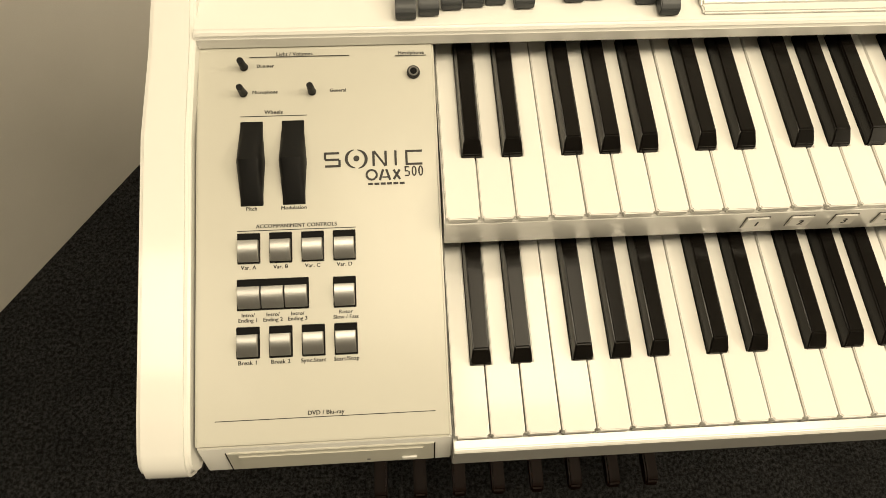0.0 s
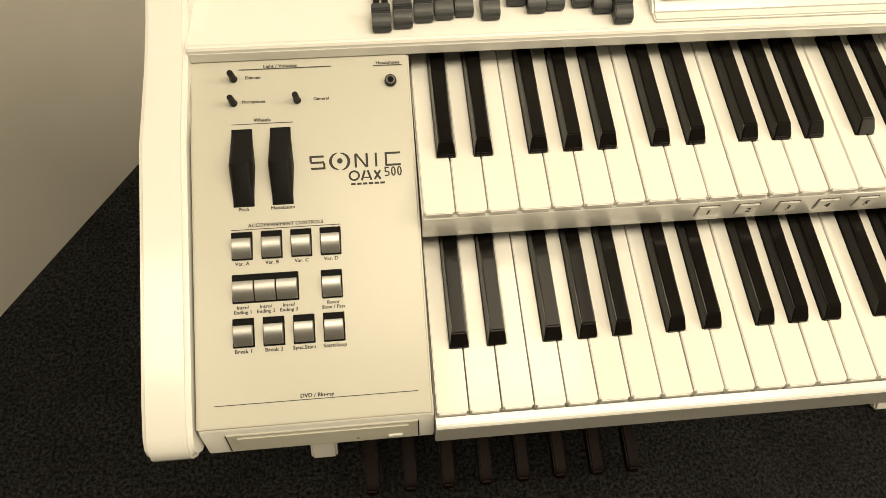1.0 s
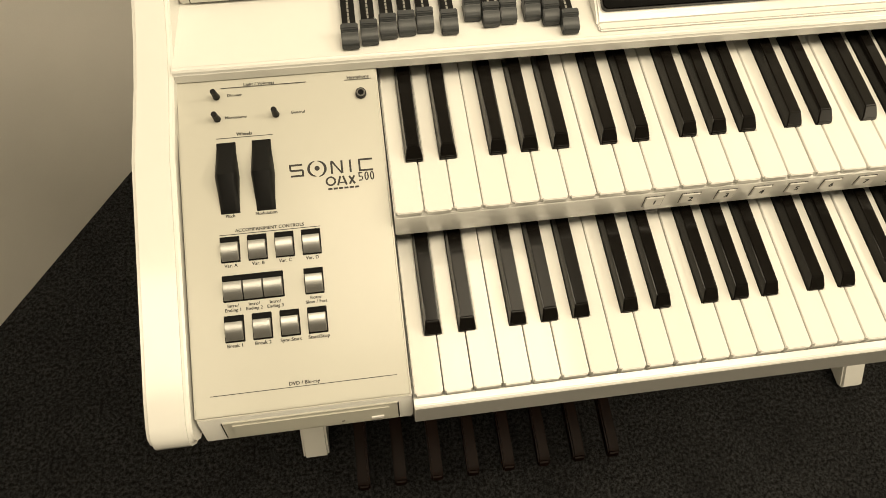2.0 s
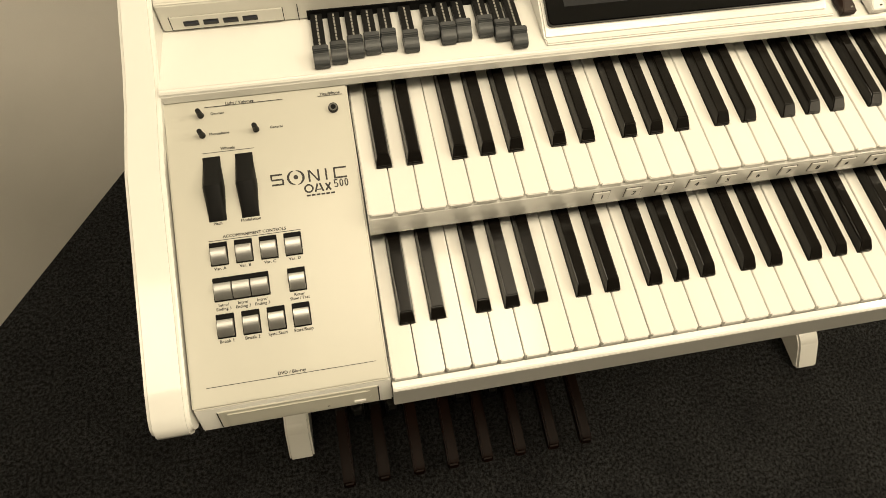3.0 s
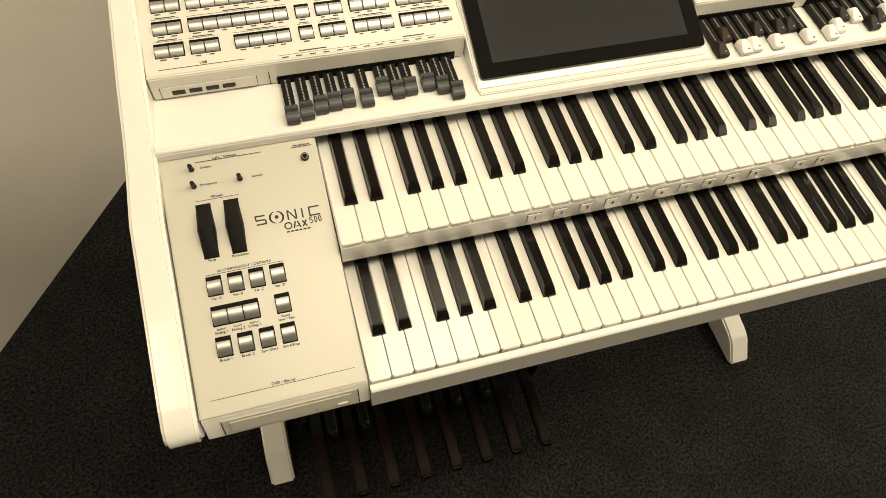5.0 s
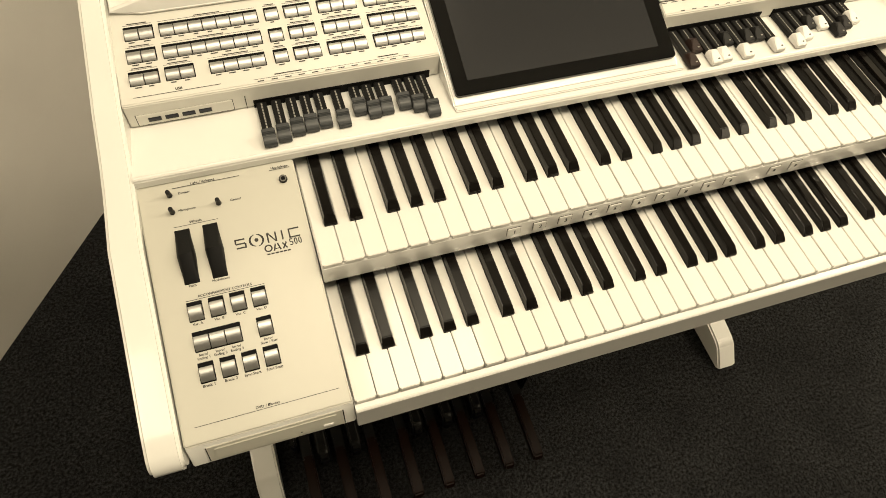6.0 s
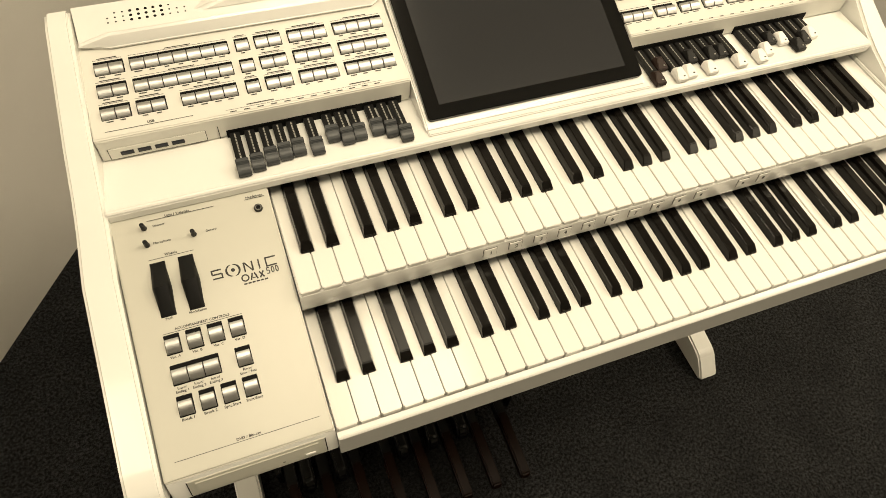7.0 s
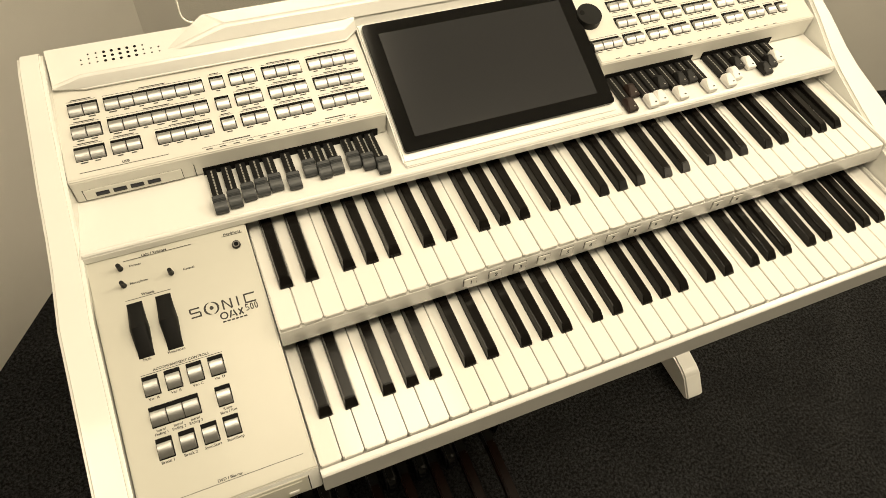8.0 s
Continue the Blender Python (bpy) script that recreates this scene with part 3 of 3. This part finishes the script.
# ---- sliders ----
def fader_cap():
    """A grey slider cap: a low front step and a raised grip with a hollow."""
    prof = [(-0.0125, 0.0), (-0.0125, 0.0052), (-0.0108, 0.0075), (-0.0040, 0.0108), (-0.0025, 0.0106), (-0.0012, 0.0132), (0.0035, 0.0140), (0.0055, 0.0115), (0.0058, 0.0)]
    return prism(bmesh.new(), prof, -0.0071, 0.0071, 0.0010, 2)


fader_mesh = mesh_of("slider_cap", fader_cap(), CAP)


part("slider_recess", box(bmesh.new(), -0.0285, 0.176, 0.3318, 0.3334, 0.8515, 0.8625, 0.0003), SLOT, ledge, "dark slot under the button panel")
FADERS = ((-0.0205, 0.2865), (-0.0045, 0.2895), (0.0115, 0.2945), (0.0270, 0.2965), (0.0425, 0.2985), (0.0625, 0.2945), (0.0835, 0.3075), (0.0985, 0.2995), (0.1135, 0.3015), (0.1345, 0.3035), (0.1495, 0.2965), (0.1640, 0.2855))
for x, y in FADERS:
    arm = part("slider_arm", box(bmesh.new(), x - 0.0056, x + 0.0056, y, 0.332, 0.8521, 0.8590, 0.0006), RUBBER, ledge)
    bm = bmesh.new()
    L = 0.330 - (y + 0.004)
    for k in range(max(2, int(L / 0.0042))):
        yy = 0.3295 - 0.0042 * k
        box(bm, x - 0.0008, x + 0.0008, yy - 0.0032, yy, 0.8589, 0.8592)
    tagged(part("arm_scale", bm, PALE_INK, ledge), kind="stuff")
    part("slider_cap", fader_mesh, None, ledge, m=pose(x, y - 0.004, 0.8523))


def drawbar_cap():
    """A drawbar end: a low block with a peaked grip whose ridge runs back."""
    bm = bmesh.new()
    low = [(x, y, z) for z in (0.0, 0.0058) for x in (-0.0076, 0.0076) for y in (-0.0135, 0.0062)]
    ridge = [(-0.0058, -0.0062, 0.0074), (0.0058, -0.0062, 0.0074), (-0.0030, 0.0022, 0.0112), (0.0030, 0.0022, 0.0112), (-0.0060, 0.0060, 0.0092), (0.0060, 0.0060, 0.0092)]
    for co in low + ridge:
        bm.verts.new(co)
    bmesh.ops.convex_hull(bm, input=bm.verts[:])
    bmesh.ops.dissolve_limit(bm, angle_limit=radians(3), verts=bm.verts[:], edges=bm.edges[:])
    bmesh.ops.bevel(bm, geom=bm.edges[:], offset=0.0007, segments=2, affect="EDGES", clamp_overlap=True)
    return bm


CAP_MESH = {k: mesh_of("drawbar_cap", drawbar_cap(), v) for k, v in (("w", CAP_WHITE), ("k", CAP_BLACK), ("b", CAP_BROWN))}
part("drawbar_recess", box(bmesh.new(), 0.4955, 0.6385, 0.3318, 0.3334, 0.8515, 0.8635, 0.0004), SLOT, ledge)
part("drawbar_recess", box(bmesh.new(), 0.6560, 0.7790, 0.3318, 0.3334, 0.8515, 0.8635, 0.0004), SLOT, ledge)
DRAWBARS = [(0.5030 + 0.0159 * k, y, c) for k, (y, c) in enumerate(((0.281, "b"), (0.304, "b"), (0.2795, "w"), (0.2815, "w"), (0.306, "k"), (0.2805, "w"), (0.305, "k"), (0.305, "k"), (0.2815, "w")))]
DRAWBARS += [(0.6635 + 0.0169 * k, y, c) for k, (y, c) in enumerate(((0.2815, "w"), (0.291, "w"), (0.309, "k"), (0.304, "w"), (0.287, "k"), (0.2975, "k"), (0.304, "w")))]
for x, y, c in DRAWBARS:
    part("drawbar_arm", box(bmesh.new(), x - 0.0064, x + 0.0064, y, 0.332, 0.8521, 0.8580, 0.0006), CAP_BLACK, ledge)
    bm = bmesh.new()
    for k in range(max(1, int((0.322 - y) / 0.0042))):
        yy = 0.3295 - 0.0042 * k
        box(bm, x - 0.0007, x + 0.0007, yy - 0.0032, yy, 0.8579, 0.8582)
    tagged(part("arm_scale", bm, PALE_INK, ledge), kind="stuff")
    part("drawbar_cap", CAP_MESH[c], None, ledge, m=pose(x, y, 0.8527))
    part("cap_mark", box(bmesh.new(), x + 0.0012, x + 0.0036, y - 0.0100, y - 0.0084, 0.8593, 0.8604), INK if c == "w" else PALE_INK, ledge)

# ---- touch screen ----
SCR = pose(-0.0036, 0.2865, 0.8625, 21.0) @ Matrix.Diagonal((1.021, 1.008, 1, 1))
bm = prism(bmesh.new(), [(0.2755, 0.8510), (0.2755, 0.8550), (0.2815, 0.8585), (0.4475, 0.9212), (0.4525, 0.9190), (0.4525, 0.8475)], 0.1885, 0.4835, 0.0018, 2)
stand = part("screen_surround", bm, LACQUER, organ)
part("screen_ridge", box(bmesh.new(), 0.1895, 0.4900, 0.2700, 0.2900, 0.8505, 0.8540, 0.0012), LACQUER, organ)
screen = part("touch_screen", rounded_plate(0.1925, 0.4745, -0.0030, 0.1665, -0.004, 0.0036, 0.005, 0.001, SCR), GLASS, organ, "switched-off black glass touch screen")
part("display", box(bmesh.new(), 0.2096, 0.4546, 0.0137, 0.1511, 0.003, 0.0039, 0, SCR), PANEL_OFF, screen)

# ---- hood at the back with its speaker holes and music rest ----
bm = prism(bmesh.new(), [(0.446, 0.902), (0.4347, 0.9130), (0.4350, 0.9155), (0.4405, 0.9258), (0.4435, 0.9276), (0.484, 0.935), (0.488, 0.931), (0.48, 0.72), (0.455, 0.72)], -0.1525, 0.188)
for x in (-0.122, 0.172):
    bmesh.ops.bisect_plane(bm, geom=bm.verts[:] + bm.edges[:] + bm.faces[:], plane_co=(x, 0, 0), plane_no=(1, 0, 0))
for v in bm.verts:
    if v.co.x < -0.14 and v.co.y < 0.45:
        if v.co.z > 0.92:
            v.co.y, v.co.z = v.co.y - 0.001, v.co.z - 0.008
        else:
            v.co.y, v.co.z = v.co.y + 0.007, v.co.z + 0.002
    if v.co.x > 0.18 and v.co.y < 0.447:
        v.co.y, v.co.z = v.co.y + 0.010, v.co.z + 0.004
bmesh.ops.bevel(bm, geom=[e for e in bm.edges if e.calc_face_angle(0) > 0.1], offset=0.0011, segments=2, affect="EDGES", clamp_overlap=True)
hood = part("rear_hood", bm, LACQUER, organ)
bm = prism(bmesh.new(), [(0.446, 0.902), (0.4347, 0.9130), (0.4350, 0.9155), (0.4405, 0.9258), (0.4435, 0.9276), (0.484, 0.935), (0.488, 0.931), (0.48, 0.72), (0.455, 0.72)], 0.4840, 0.8475, 0.0011, 2)
part("rear_hood", bm, LACQUER, organ)
bm = prism(bmesh.new(), [(0.4528, 0.900), (0.4528, 0.9235), (0.4560, 0.9290), (0.484, 0.935), (0.488, 0.931), (0.48, 0.72), (0.46, 0.72)], 0.1882, 0.4837, 0.0011, 2)
part("rear_hood", bm, LACQUER, organ)
bm = prism(bmesh.new(), [(0.452, 0.928), (0.462, 0.945), (0.482, 0.951), (0.487, 0.930)], -0.040, 0.732)
for v in bm.verts:
    back = v.co.y > 0.47
    slant = (0.054 if back else 0.078) if v.co.z > 0.94 else (0.040 if back else 0.0)
    v.co.x += slant if v.co.x < 0.3 else -slant
bmesh.ops.bevel(bm, geom=bm.edges[:], offset=0.003, segments=3, affect="EDGES", clamp_overlap=True)
part("music_rest", bm, LACQUER, organ)
HOLES = mesh_of("speaker_hole", drum(bmesh.new(), 0.0017, 0.0017, -0.0006, 0.0002, n=12), SLOT)
TINY = mesh_of("speaker_hole", drum(bmesh.new(), 0.0010, 0.0010, -0.0006, 0.0002, n=10), SLOT)
for i in range(11):
    for j in range(3):
        if i in (0, 10) and j == 2 or i == 9 and j == 2:
            continue
        big = 3 <= i <= 7
        part("speaker_hole", HOLES if big else TINY, None, hood, m=pose(-0.118 + 0.0081 * i, 0.4560 + 0.0062 * j, 0.93025 + 0.001133 * j, 10.4))

# ---- pedalboard ----
pedals = root("pedalboard", (0.13, 0.3, 0), "dark pedalboard with brown and black foot pedals", "pedalboard")
part("pedal_frame", box(bmesh.new(), -0.103, 0.400, 0.32, 0.52, 0.0, 0.13, 0.006), PEDAL_BLACK, pedals)
part("pedal_cheek", box(bmesh.new(), -0.111, -0.100, 0.18, 0.52, 0.0, 0.06, 0.004), PEDAL_BLACK, pedals)
part("pedal_cheek", box(bmesh.new(), 0.394, 0.405, 0.18, 0.52, 0.0, 0.06, 0.004), PEDAL_BLACK, pedals)


def natural_pedal():
    prof = [(0.0, 0.052), (0.006, 0.066), (0.02, 0.070), (0.14, 0.074), (0.14, 0.05), (0.01, 0.045)]
    return prism(bmesh.new(), prof, -0.0105, 0.0105, 0.003, 2)


nat = mesh_of("pedal", natural_pedal(), WALNUT)
rear = mesh_of("pedal_rear", box(bmesh.new(), -0.0105, 0.0105, 0.115, 0.34, 0.045, 0.0735, 0.002), PEDAL_BLACK)
sharp = mesh_of("sharp_pedal", prism(bmesh.new(), [(0.0, 0.05), (0.0, 0.088), (0.012, 0.102), (0.2, 0.108), (0.2, 0.05)], -0.0115, 0.0115, 0.005, 3), PEDAL_BLACK)
for k in range(8):
    x = -0.083 + 0.0634 * k
    part("pedal", nat, None, pedals, m=pose(x, 0.014, 0))
    part("pedal_rear", rear, None, pedals, m=pose(x, 0.029, 0))
    if k in (0, 1, 3, 4, 5):
        part("sharp_pedal", sharp, None, pedals, m=pose(x + 0.0315, 0.130, 0))

# ---- clear music desk standing in the slot of the music rest ----
def clear_material():
    m = bpy.data.materials.new("clear_acrylic")
    m.use_nodes = True
    b = m.node_tree.nodes["Principled BSDF"]
    b.inputs["Base Color"].default_value = (0.97, 0.975, 0.96, 1)
    b.inputs["Roughness"].default_value = 0.03
    b.inputs["Transmission Weight"].default_value = 1.0
    b.inputs["IOR"].default_value = 1.2
    return m


DESK = pose(0, 0.480, 0.9415, 78)
desk = root("music_desk", (0.34, 0.480, 0.9415), "clear acrylic music desk with rounded corners on the music rest", "music desk")
pane = part("pane", rounded_plate(-0.0035, 0.690, 0.0015, 0.216, -0.0015, 0.0015, 0.013, 0, DESK), clear_material(), desk)
pane.visible_shadow = False
# pale tube round the pane paints the light its edge catches
cu = bpy.data.curves.new("polished_edge", "CURVE")
cu.dimensions, cu.bevel_depth, cu.bevel_resolution = "3D", 0.0012, 2
sp = cu.splines.new("POLY")
rim = []
for cx, cy, a0 in ((0.6765, 0.203, 0), (0.0080, 0.203, 90), (0.0080, 0.013, 180), (0.6765, 0.013, 270)):
    rim += [(cx + 0.0130 * math.cos(radians(a0 + 15 * k)), cy + 0.0130 * math.sin(radians(a0 + 15 * k)), 0) for k in range(7)]
sp.points.add(len(rim) - 1)
sp.use_cyclic_u = True
for q, pt in zip(sp.points, rim):
    q.co = (*(DESK @ Vector(pt)), 1)
t = bpy.data.objects.new("polished_edge", cu)
me = bpy.data.meshes.new_from_object(t)
bpy.data.objects.remove(t)
me.materials.clear()
me.materials.append(ACRYLIC_EDGE)
part("polished_edge", me, None, desk)
